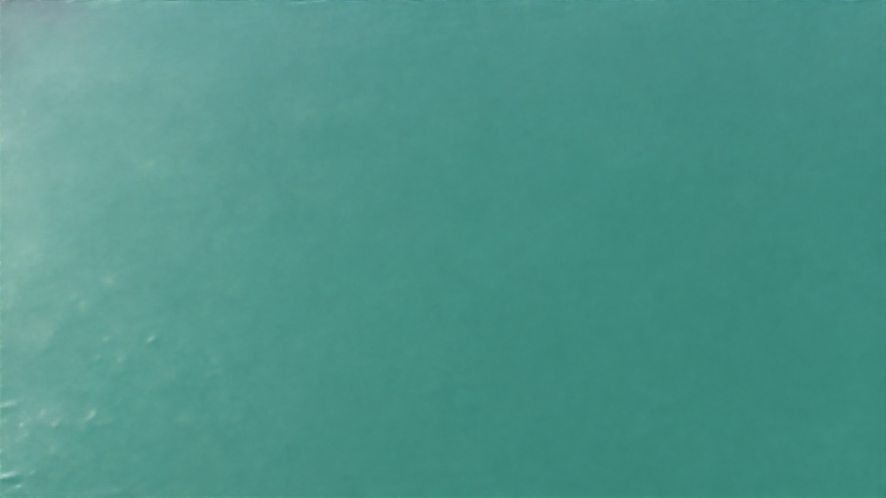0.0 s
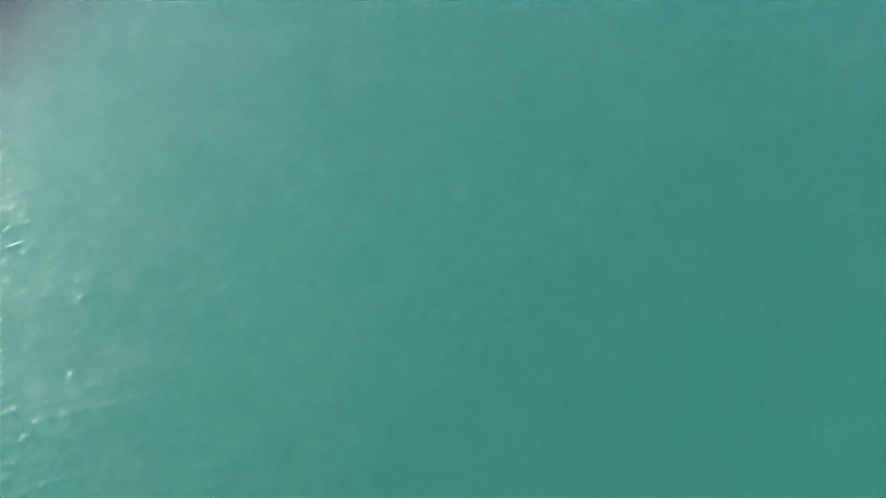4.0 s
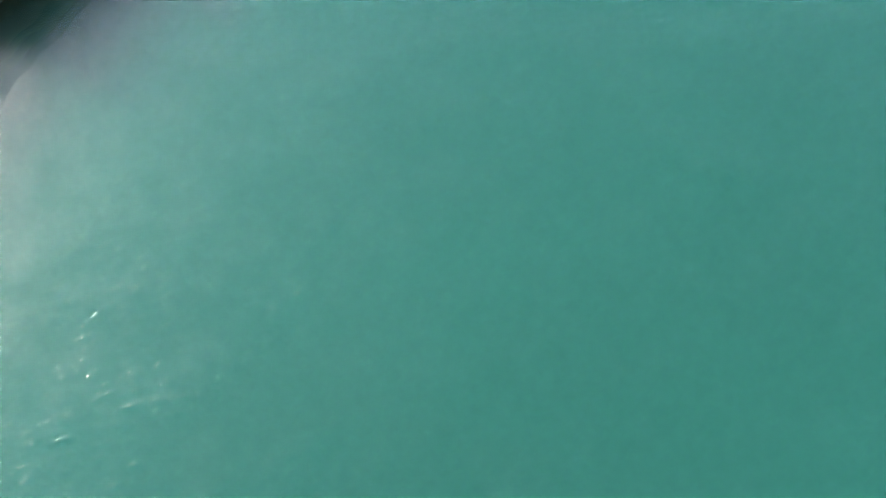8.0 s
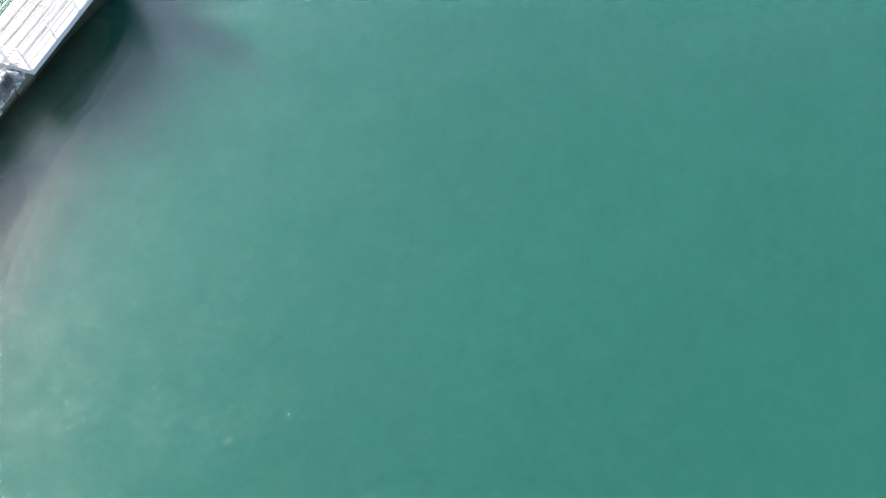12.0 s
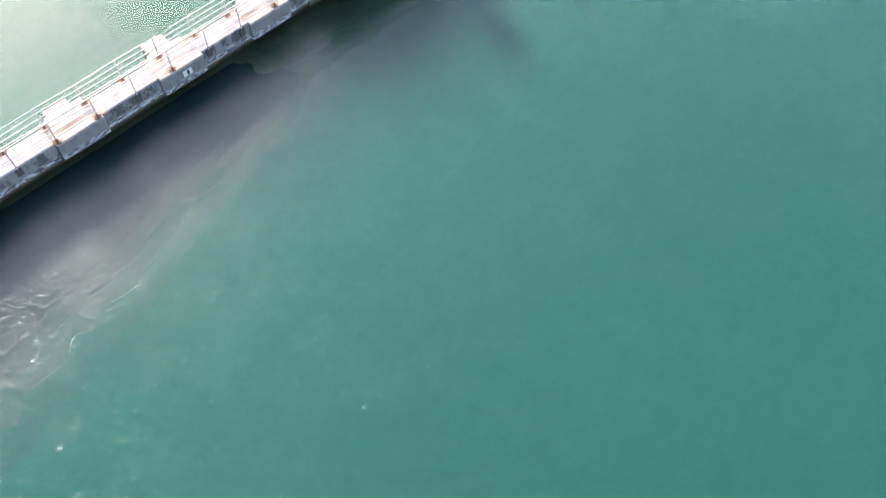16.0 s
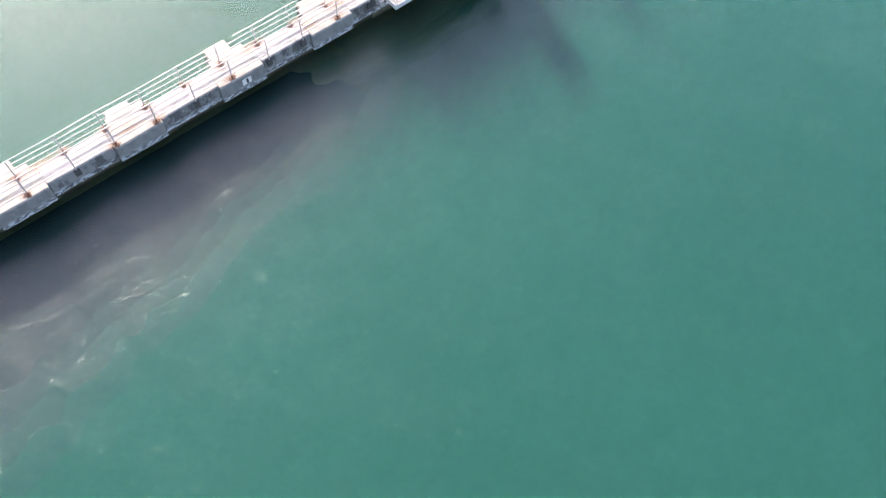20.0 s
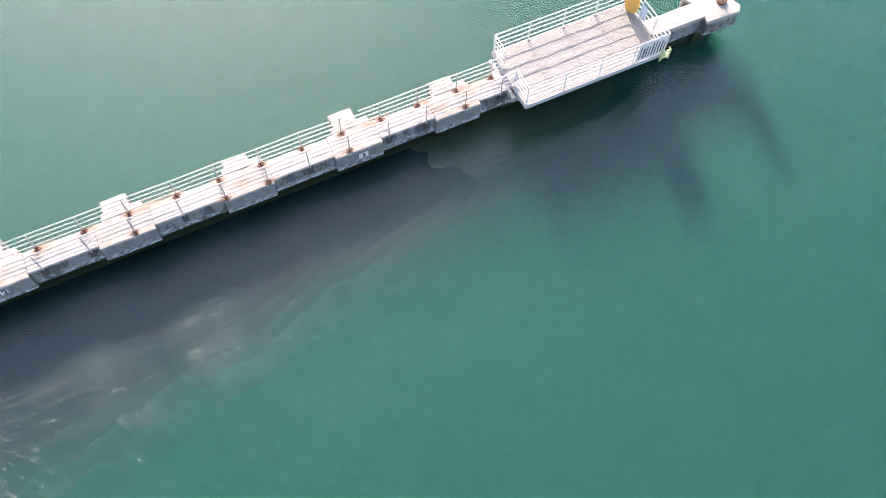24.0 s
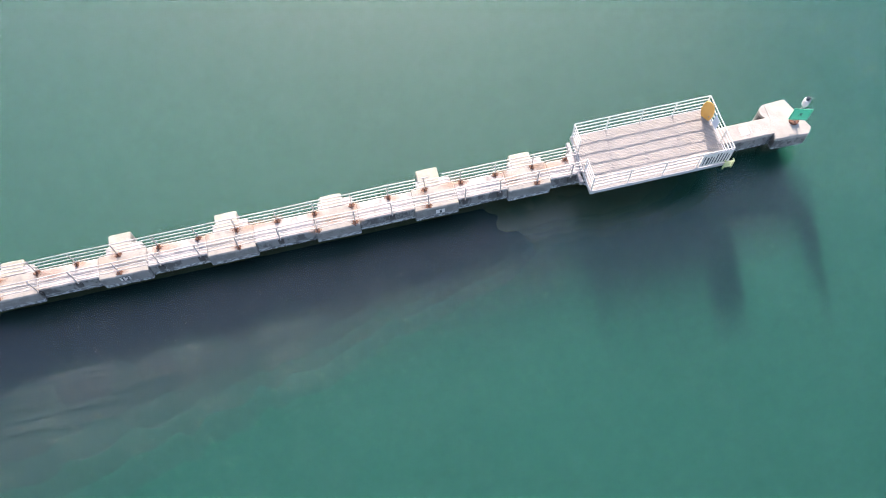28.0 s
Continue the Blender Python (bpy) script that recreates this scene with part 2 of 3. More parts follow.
def decking_material(pitch):
    """Weathered metal planks with rows of short drain slots."""
    n = Nodes("slotted_decking")
    place = n.world_place()
    split = n.add("ShaderNodeSeparateXYZ")
    n.put(split.inputs[0], n.mapped(place, (1 / 0.1, 1 / pitch, 1), 0.0, (0.0, 0.95 / pitch, 0)))
    along = n.step(n.calc("ABSOLUTE", n.calc("SUBTRACT", n.calc("FRACT", split.outputs["X"]), 0.5)), 0.2, 0.26)
    across = n.step(n.calc("ABSOLUTE", n.calc("SUBTRACT", n.calc("FRACT", split.outputs["Y"]), 0.5)), 0.1, 0.16)
    slot = n.calc("SUBTRACT", 1.0, n.calc("MAXIMUM", along, across))
    blot = n.noise(place, 3.0, 6.0, 0.66)
    metal = n.mix(n.step(blot, 0.4, 0.7), (0.28, 0.245, 0.208), (0.235, 0.206, 0.175))
    metal = n.mix(n.calc("MULTIPLY", n.step(n.noise(n.mapped(place, (1, 1, 1), 0, (4, 2, 0)), 1.4, 5.0, 0.7), 0.6, 0.75), 0.3), metal, (0.2, 0.14, 0.1))
    n.set(Base_Color=n.mix(slot, metal, (0.2, 0.172, 0.152)), Roughness=0.65, Normal=n.bump(slot, -0.01))
    return n.mat


def stain_material():
    n = Nodes("rust_stain")
    own = n.coords("Object")
    length = n.add("ShaderNodeVectorMath", operation="LENGTH")
    n.put(length.inputs[0], own)
    ragged = n.calc("ADD", length.outputs["Value"], n.calc("MULTIPLY", n.noise(n.world_place(), 5.0, 5.0, 0.65), 0.7))
    there = n.calc("SUBTRACT", 1.0, n.step(ragged, 0.45, 1.25))
    n.set(Base_Color=n.ramp(n.noise(n.world_place(), 8.0, 5.0), [(0.35, (0.34, 0.17, 0.09)), (0.7, (0.5, 0.33, 0.23))]), Roughness=0.9,
          Alpha=n.calc("MULTIPLY", there, 0.42))
    return n.mat


WATER = water_material()
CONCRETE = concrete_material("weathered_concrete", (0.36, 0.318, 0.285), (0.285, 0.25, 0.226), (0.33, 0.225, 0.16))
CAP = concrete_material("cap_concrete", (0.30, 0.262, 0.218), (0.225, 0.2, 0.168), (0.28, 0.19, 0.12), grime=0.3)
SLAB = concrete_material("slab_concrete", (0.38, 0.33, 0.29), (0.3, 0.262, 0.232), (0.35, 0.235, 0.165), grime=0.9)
FRESH = paint_material("dark_steel", (0.06, 0.055, 0.05), (0.1, 0.06, 0.04), 0.3, 0.6, 12.0, 0.6)
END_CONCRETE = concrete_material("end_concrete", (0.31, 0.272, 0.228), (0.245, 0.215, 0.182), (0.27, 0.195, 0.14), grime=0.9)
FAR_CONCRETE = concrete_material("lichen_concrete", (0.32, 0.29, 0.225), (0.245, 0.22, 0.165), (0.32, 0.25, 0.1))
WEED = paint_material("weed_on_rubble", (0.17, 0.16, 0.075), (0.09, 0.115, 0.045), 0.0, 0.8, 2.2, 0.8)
# colour of the dark sheet added under the water
DARKENING = paint_material("water_darkening", (0.012, 0.021, 0.02), (0.02, 0.03, 0.026), 0.0, 0.9, 1.3, 0.7)
WET = concrete_material("wet_concrete", (0.1, 0.085, 0.05), (0.06, 0.055, 0.032), (0.1, 0.06, 0.04), growth=False)
RAIL = paint_material("galvanised_rail", (0.38, 0.345, 0.31), (0.36, 0.3, 0.26), 0.25, 0.4, 9.0, 0.5)
WHITE = paint_material("white_paint", (0.56, 0.515, 0.46), (0.42, 0.36, 0.3), 0.0, 0.45, 7.0, 0.35)
RUST = paint_material("rust", (0.135, 0.06, 0.035), (0.07, 0.035, 0.025), 0.1, 0.8, 20.0, 0.8)
STEEL = paint_material("stained_steel", (0.33, 0.3, 0.28), (0.22, 0.11, 0.06), 0.3, 0.6, 8.0, 0.8)
FASCIA = paint_material("pale_blue_fascia", (0.34, 0.325, 0.31), (0.36, 0.36, 0.355), 0.0, 0.5, 3.0, 0.4)
ORANGE = paint_material("faded_orange", (0.64, 0.32, 0.07), (0.66, 0.42, 0.16), 0.0, 0.55, 5.0, 0.6)
YELLOW = paint_material("faded_yellow", (0.46, 0.47, 0.22), (0.4, 0.4, 0.24), 0.0, 0.6, 10.0, 0.6)
GREEN = paint_material("green_reflective", (0.05, 0.52, 0.28), (0.1, 0.56, 0.34), 0.0, 0.35, 2.0, 0.3)
DARK = paint_material("dark_lettering", (0.02, 0.025, 0.03), (0.05, 0.05, 0.05), 0.0, 0.6, 8.0, 0.3)
PALE = paint_material("pale_worn_paint", (0.44, 0.4, 0.35), (0.3, 0.265, 0.23), 0.0, 0.7, 9.0, 0.8)
GREY = paint_material("grey_board", (0.42, 0.46, 0.5), (0.3, 0.3, 0.3), 0.0, 0.5, 6.0, 0.4)
DECKING = decking_material(2.95 / 38)
GLASS = paint_material("dark_solar_cell", (0.015, 0.018, 0.03), (0.03, 0.03, 0.04), 0.0, 0.15, 8.0, 0.2)
STAIN = stain_material()


# ---- building helpers ----
def part(name, bm, material, parent=None, label="", m=None):
    mesh = bpy.data.meshes.new(name)
    bm.normal_update()
    bm.to_mesh(mesh)
    bm.free()
    mesh.materials.append(material)
    ob = new(name, mesh)
    ob.parent = parent
    if m is not None:
        ob.matrix_basis = m
    return tagged(ob, label)


def again(name, ob, parent, m):
    """One more object on the same mesh."""
    other = new(name, ob.data)
    other.parent = parent
    other.matrix_basis = m
    if "label" in ob:
        other["label"] = ob["label"]
    return other


def thing(name, label, category, group="", kind="", place=(0, 0, 0)):
    ob = tagged(new(name), label, category, group, kind)
    ob.location = place
    ob.empty_display_size = 0.2
    return ob


def box_bm(lo, hi, bevel=0.0, bm=None):
    bm = bm or bmesh.new()
    verts = bmesh.ops.create_cube(bm, size=1.0)["verts"]
    for v in verts:
        v.co = Vector([a + (b - a) * (c + 0.5) for a, b, c in zip(lo, hi, v.co)])
    if bevel:
        edges = list({e for v in verts for e in v.link_edges})
        bmesh.ops.bevel(bm, geom=edges, offset=bevel, segments=1, affect="EDGES", profile=0.5)
    return bm


def rough_bm(lo, hi, bevel=0.04, cut=0.3, jag=0.015, seed=0):
    """A cast block with chipped edges and uneven faces."""
    bm = box_bm(lo, hi)
    for axis in range(3):
        n = max(1, int((hi[axis] - lo[axis]) / cut))
        for k in range(1, n):
            at = lo[axis] + (hi[axis] - lo[axis]) * k / n
            normal = [0, 0, 0]
            normal[axis] = 1
            spot = [0, 0, 0]
            spot[axis] = at
            bmesh.ops.bisect_plane(bm, geom=bm.verts[:] + bm.edges[:] + bm.faces[:], plane_co=spot, plane_no=normal)
    sharp = [e for e in bm.edges if len(e.link_faces) == 2 and e.calc_face_angle(0) > 0.7]
    bmesh.ops.bevel(bm, geom=sharp, offset=bevel, segments=1, affect="EDGES", profile=0.5)
    off = Vector((seed * 3.7, seed * 1.3, 5.0))
    for v in bm.verts:
        v.co += jag * noise.noise_vector(v.co * 2.6 + off)
    return bm


def tube_bm(points, radius, sides=8, bm=None, cap=True):
    """A round bar along straight pieces."""
    bm = bm or bmesh.new()
    for a, b in zip(points[:-1], points[1:]):
        a, b = Vector(a), Vector(b)
        m = Matrix.Translation((a + b) / 2) @ (b - a).to_track_quat("Z", "Y").to_matrix().to_4x4()
        bmesh.ops.create_cone(bm, cap_ends=cap, segments=sides, radius1=radius, radius2=radius, depth=(b - a).length, matrix=m)
    return bm


def prism_bm(outline, z0, z1, bevel=0.0):
    bm = bmesh.new()
    low = [bm.verts.new((x, y, z0)) for x, y in outline]
    top = [bm.verts.new((x, y, z1)) for x, y in outline]
    bm.faces.new(low[::-1])
    bm.faces.new(top)
    for k in range(len(low)):
        j = (k + 1) % len(low)
        bm.faces.new((low[k], low[j], top[j], top[k]))
    if bevel:
        bmesh.ops.bevel(bm, geom=[e for e in bm.edges], offset=bevel, segments=1, affect="EDGES", profile=0.5)
    return bm


def letters_bm(text, size, depth=0.004, bold=0.0):
    curve = bpy.data.curves.new("letters", "FONT")
    curve.body, curve.size, curve.extrude, curve.align_x, curve.align_y = text, size, depth, "CENTER", "CENTER"
    curve.offset = bold
    temp = bpy.data.objects.new("letters", curve)
    scene.collection.objects.link(temp)
    mesh = bpy.data.meshes.new_from_object(temp.evaluated_get(bpy.context.evaluated_depsgraph_get()))
    bm = bmesh.new()
    bm.from_mesh(mesh)
    bpy.data.objects.remove(temp)
    bpy.data.curves.remove(curve)
    bpy.data.meshes.remove(mesh)
    return bm


# ---- the sea ----
def axis_steps(lo, hi, step, reach):
    inner = np.arange(lo, hi + step / 2, step)
    growth = step * 1.45 ** np.arange(1, 60)
    outer = np.cumsum(growth)
    outer = outer[outer < reach]
    return np.concatenate([lo - outer[::-1], inner, hi + outer])


def sheet(name, gx, gy, h, material):
    rows, cols = gx.shape
    verts = np.stack([gx, gy, h], -1).reshape(-1, 3)
    idx = np.arange(rows * cols).reshape(rows, cols)
    quads = np.stack([idx[:-1, :-1], idx[:-1, 1:], idx[1:, 1:], idx[1:, :-1]], -1).reshape(-1, 4)
    mesh = bpy.data.meshes.new(name)
    mesh.vertices.add(len(verts))
    mesh.vertices.foreach_set("co", verts.ravel())
    mesh.loops.add(quads.size)
    mesh.loops.foreach_set("vertex_index", quads.ravel().astype(np.int32))
    mesh.polygons.add(len(quads))
    mesh.polygons.foreach_set("loop_start", np.arange(0, quads.size, 4, dtype=np.int32))
    mesh.polygons.foreach_set("use_smooth", np.ones(len(quads), dtype=bool))
    mesh.update(calc_edges=True)
    mesh.materials.append(material)
    return mesh


def build_water():
    x0, x1, y0, y1 = -20, 26, -38, 3
    xs, ys = axis_steps(x0, x1, 0.045, 4000), axis_steps(y0, y1, 0.045, 4000)
    gx, gy = np.meshgrid(xs, ys)
    rng = np.random.default_rng(7)
    wander = 0.35 * np.sin(gx * 0.31 + 1.2 * np.sin(gy * 0.23)) + 0.3 * np.sin(gy * 0.37 + 1.1 * np.sin(gx * 0.19 + 2))

    def choppy(count, short, ratio, fan):
        """Waves of many lengths along one wind, as a height with a spread of 1, and its mean wave number."""
        g, mean = np.zeros_like(gx), 0.0
        for _ in range(count):
            k = math.tau / (short * ratio ** rng.random())
            angle = math.atan2(0.6, 0.8) + rng.normal(0, fan)
            g += np.sin(k * (gx * math.cos(angle) + gy * math.sin(angle)) + rng.random() * math.tau + wander * rng.normal(0, 2.5))
            mean += k / count
        return g * math.sqrt(2 / count), mean

    chop, k = choppy(48, 0.24, 2.8, 0.45)
    h = CHOP / k * np.exp(0.9 * np.clip(chop, -3, 2.4))            # sharp crests, flat troughs
    roll, k = choppy(30, 0.17, 2.0, 0.55)
    h += ROLL / k * roll
    inside = np.clip(np.minimum(gx - x0, x1 - gx) / 1.5, 0, 1) * np.clip(np.minimum(gy - y0, y1 - gy) / 1.5, 0, 1)
    lee = 1 - np.clip(gy + 0.1, 0, 1) * np.clip((23.0 + 0.3 * gy - gx) / 13.0, 0, 1)
    patch = 0.95 + 0.15 * np.sin(gx * 0.21 + 0.9 * np.sin(gy * 0.17)) * np.sin(gy * 0.26 + 1.3)
    h *= inside * lee * patch
    mesh = sheet("water", gx, gy, h, WATER)
    water = tagged(new("water", mesh), "murky green sea water with small wind ripples", "water", kind="structure")
    water.visible_shadow = False                   # a clear skin: daylight enters the water
    # silt clouds the water more and more with depth
    rng = np.random.default_rng(3)
    for depth, share in LAYERS:
        xs, ys = axis_steps(-34, 30, 0.2, 4000), axis_steps(-44, 26, 0.2, 4000)
        gx, gy = np.meshgrid(xs, ys)
        h = np.zeros_like(gx)
        for _ in range(18):
            wave, angle = rng.uniform(0.6, 2.6), rng.uniform(0, math.tau)
            h += 0.022 * np.sin((gx * math.cos(angle) + gy * math.sin(angle)) * math.tau / wave + rng.random() * 6.283)
        h *= min(0.15, 0.3 * depth) * (share < 1.0) * (np.abs(gx + 2) < 32) * (np.abs(gy + 9) < 35)
        layer = tagged(new("water_depth", sheet("water_depth", gx, gy, h - depth, depth_material(share))), "cloudy green depth of the sea", "water", kind="structure")
        layer.visible_shadow = share == 1.0


build_water()

# ---- the pier ----
TOP, FOOT = 1.48, 0.55                             # walkway and underside of the cast caps above the water
RAIL_H = 1.075
BLOCK_RIGHT = [4.385, 0.0, -4.58, -9.3, -14.05, -18.8, -23.5, -28.2, -32.9]
BLOCK_WIDE = [2.03, 2.03, 2.03, 2.15, 2.15, 2.1, 2.1, 2.1, 2.1]
FAR_REACH = [1.91, 2.12, 1.83, 2.05, 2.13, 1.88, 2.0, 1.95, 2.0]


def marker(parent, text, place, wide, high, flat=False):
    """A white number plate; unreadable digits are bars."""
    turn = pose(0, 0, 0, 0 if flat else 90, 0, 0)
    m = Matrix.Translation(place) @ turn
    plate = part("number_plate", box_bm((-wide / 2, -high / 2, 0), (wide / 2, high / 2, 0.012), 0.003), PALE if flat else WHITE, parent, "pale painted number plate", m)
    if text:
        part("digits", letters_bm(text, high * 1.3, bold=0.012), DARK, plate, "black digits", Matrix.Translation((0, 0, 0.014)))
    else:
        for k, (x, w) in enumerate(((0.06, 0.075), (0.4, 0.02))):
            part("bar", box_bm((x * wide * 2 - w, -high * 0.4, 0.012), (x * wide * 2 + w * 0.3, high * 0.4, 0.018)), GREY if flat else DARK, plate, "worn mark")


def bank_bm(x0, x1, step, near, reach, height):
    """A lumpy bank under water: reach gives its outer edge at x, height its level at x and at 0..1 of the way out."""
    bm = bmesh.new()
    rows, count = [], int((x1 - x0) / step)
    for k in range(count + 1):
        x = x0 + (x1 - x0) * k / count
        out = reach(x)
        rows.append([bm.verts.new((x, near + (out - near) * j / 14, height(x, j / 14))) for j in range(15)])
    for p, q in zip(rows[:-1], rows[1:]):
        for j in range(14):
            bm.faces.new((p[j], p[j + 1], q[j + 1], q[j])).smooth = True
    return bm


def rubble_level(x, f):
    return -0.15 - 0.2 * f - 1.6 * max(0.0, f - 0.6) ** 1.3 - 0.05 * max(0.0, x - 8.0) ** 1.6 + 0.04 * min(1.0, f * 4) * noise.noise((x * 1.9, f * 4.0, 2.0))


def darkening_reach(x):
    """The added dark sheet is narrow off the platform and wide off the landward pier."""
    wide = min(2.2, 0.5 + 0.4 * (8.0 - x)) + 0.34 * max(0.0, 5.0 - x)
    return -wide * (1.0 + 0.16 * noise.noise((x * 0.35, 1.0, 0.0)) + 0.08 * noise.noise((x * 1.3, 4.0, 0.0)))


def darkening_level(x, f):
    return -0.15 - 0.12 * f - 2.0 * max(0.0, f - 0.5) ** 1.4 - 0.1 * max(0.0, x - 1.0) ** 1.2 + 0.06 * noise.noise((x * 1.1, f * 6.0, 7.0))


def build_pier():
    pier = thing("pier", "weathered concrete breakwater pier with pile caps", "pier")
    right = 5.75
    for n, (xr, wide, far) in enumerate(zip(BLOCK_RIGHT, BLOCK_WIDE, FAR_REACH)):
        xl = xr - wide
        mid = (xl + xr) / 2 - 0.05
        part("walkway_slab", rough_bm((xr - 0.01, 0.17, FOOT + 0.02), (right, 1.13, TOP - 0.006), seed=n), SLAB, pier)
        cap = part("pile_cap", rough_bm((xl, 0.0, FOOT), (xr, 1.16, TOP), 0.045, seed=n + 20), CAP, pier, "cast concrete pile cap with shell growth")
        part("far_cap", rough_bm((mid - 0.52, 1.15, FOOT + 0.1), (mid + 0.5, far, TOP - 0.003), 0.05, seed=n + 40), FAR_CONCRETE, pier,
             "concrete cap end with yellow lichen")
        part("far_ledge", rough_bm((mid - 0.65, 1.12, FOOT + 0.15), (mid + 0.95, 1.5, TOP - 0.02), 0.03, seed=n + 60), CONCRETE, pier)
        for x, y in ((mid, 1.45),):
            part("pile", tube_bm([(x, y, -2.5), (x, y, FOOT + 0.12)], 0.2, 12), WET, pier, "dark wet round pile")
        part("splash_wall", rough_bm((xl - 0.02, 0.6, -2.5), (right, 1.05, FOOT + 0.06), 0.02, 0.6, seed=n + 80), WET, pier, "dark wet wall below the caps")
        # shells crusted on the lower edge
        bm = bmesh.new()
        rnd = random.Random(100 + n)
        for k in range(90):
            on_cap = rnd.random() < wide / (right - xl)
            x = rnd.uniform(xl, xr) if on_cap else rnd.uniform(xr, right)
            y = 0.0 if on_cap else 0.17
            size = rnd.uniform(0.012, 0.03)
            m = Matrix.Translation((x, y - 0.004, FOOT + 0.03 + abs(rnd.gauss(0.0, 0.08)))) @ pose(0, 0, 0, rnd.uniform(0, 180), rnd.uniform(0, 180), 0)
            bmesh.ops.create_icosphere(bm, subdivisions=1, radius=size, matrix=m @ Matrix.Diagonal((1, 0.7, 0.4, 1)))
        tagged(part("shell_crust", bm, SHELL, pier, "pale crust of oyster shells"), kind="stuff")
        right = xl + 0.01
    marker(pier, "", (-0.88, -0.012, 1.12), 0.4, 0.32)
    marker(pier, "12", (-15.15, -0.012, 1.17), 0.44, 0.32)
    # weed-grown rubble slopes away from the wall under water
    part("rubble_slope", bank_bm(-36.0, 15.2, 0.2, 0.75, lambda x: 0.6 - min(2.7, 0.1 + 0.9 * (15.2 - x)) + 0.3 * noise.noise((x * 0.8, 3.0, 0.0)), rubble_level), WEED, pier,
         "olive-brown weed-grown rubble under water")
    # an unseen dark sheet, added to darken the water off the pier
    part("darkening_sheet", bank_bm(-36.0, 8.0, 0.3, 0.3, darkening_reach, darkening_level), DARKENING, pier, "dark sheet added under water")
    # outer wall and the end block beyond the platform
    part("walkway_slab", rough_bm((5.74, 0.15, FOOT + 0.02), (12.4, 1.3, TOP - 0.02), seed=91), CONCRETE, pier)
    part("pile_cap", rough_bm((7.0, 0.0, FOOT), (9.0, 1.6, TOP - 0.01), seed=92), CONCRETE, pier)
    part("outer_wall", rough_bm((12.38, 0.0, FOOT + 0.12), (15.5, 0.93, 1.595), 0.04, seed=93), END_CONCRETE, pier, "narrow concrete wall beyond the platform")
    part("splash_wall", rough_bm((5.7, 0.5, -2.5), (15.4, 0.85, FOOT + 0.06), 0.02, 0.6, seed=94), WET, pier)
    block = [(15.2, -0.32), (16.85, -0.4), (17.13, -0.06), (16.5, 1.72), (15.42, 1.66), (15.42, 0.5)]
    part("end_block", prism_bm(block, FOOT + 0.15, 1.6, 0.035), END_CONCRETE, pier, "wide concrete end block")
    part("end_pile", tube_bm([(15.5, 1.25, -2.5), (15.5, 1.25, 1.57)], 0.42, 20), END_CONCRETE, pier, "round concrete end pile")
    part("end_footing", prism_bm([(15.5, 0.3), (16.5, 0.3), (16.5, 0.5), (16.1, 1.4), (15.6, 1.3)], -2.5, FOOT + 0.2), WET, pier)
    marker(pier, "", (13.95, 0.46, 1.598), 0.42, 0.46, flat=True)
    marker(pier, "", (13.15, -0.016, 1.3), 0.4, 0.36)


SHELL = paint_material("shell_crust", (0.42, 0.41, 0.39), (0.2, 0.2, 0.19), 0.0, 0.85, 22.0, 0.9)
build_pier()


# ---- railings of the walkway ----
POST_X = [5.34, 3.73, 1.97, 0.32, -1.37, -3.07, -4.77, -6.49, -8.18, -10.03, -11.75, -13.52, -15.29, -17.1, -18.82, -20.5, -22.2, -24.0, -25.7, -27.4,
          -29.1, -30.9, -32.6]
HEIGHTS = [0.26, 0.54, 0.81, RAIL_H]


def on_cap(x):
    return any(r - w + 0.05 < x < r - 0.05 for r, w in zip(BLOCK_RIGHT, BLOCK_WIDE))


def foot_bm(seed):
    """A rusted foot: plate, socket, four bolts and flaking lumps."""
    rnd = random.Random(seed)
    bm = box_bm((-0.11, -0.09, 0), (0.11, 0.09, 0.018), 0.004)
    tube_bm([(0, 0, 0.01), (0, 0, 0.16)], 0.042, 8, bm)
    for x in (-0.08, 0.08):
        for y in (-0.06, 0.06):
            tube_bm([(x, y, 0.015), (x, y, 0.05)], 0.014, 6, bm)
    for _ in range(9):
        a, r = rnd.uniform(0, 6.28), rnd.uniform(0.03, 0.17)
        m = Matrix.Translation((r * math.cos(a), r * math.sin(a), 0.012)) @ Matrix.Diagonal((1.2, 0.9, 0.45, 1))
        bmesh.ops.create_icosphere(bm, subdivisions=1, radius=rnd.uniform(0.02, 0.045), matrix=m)
    return bm


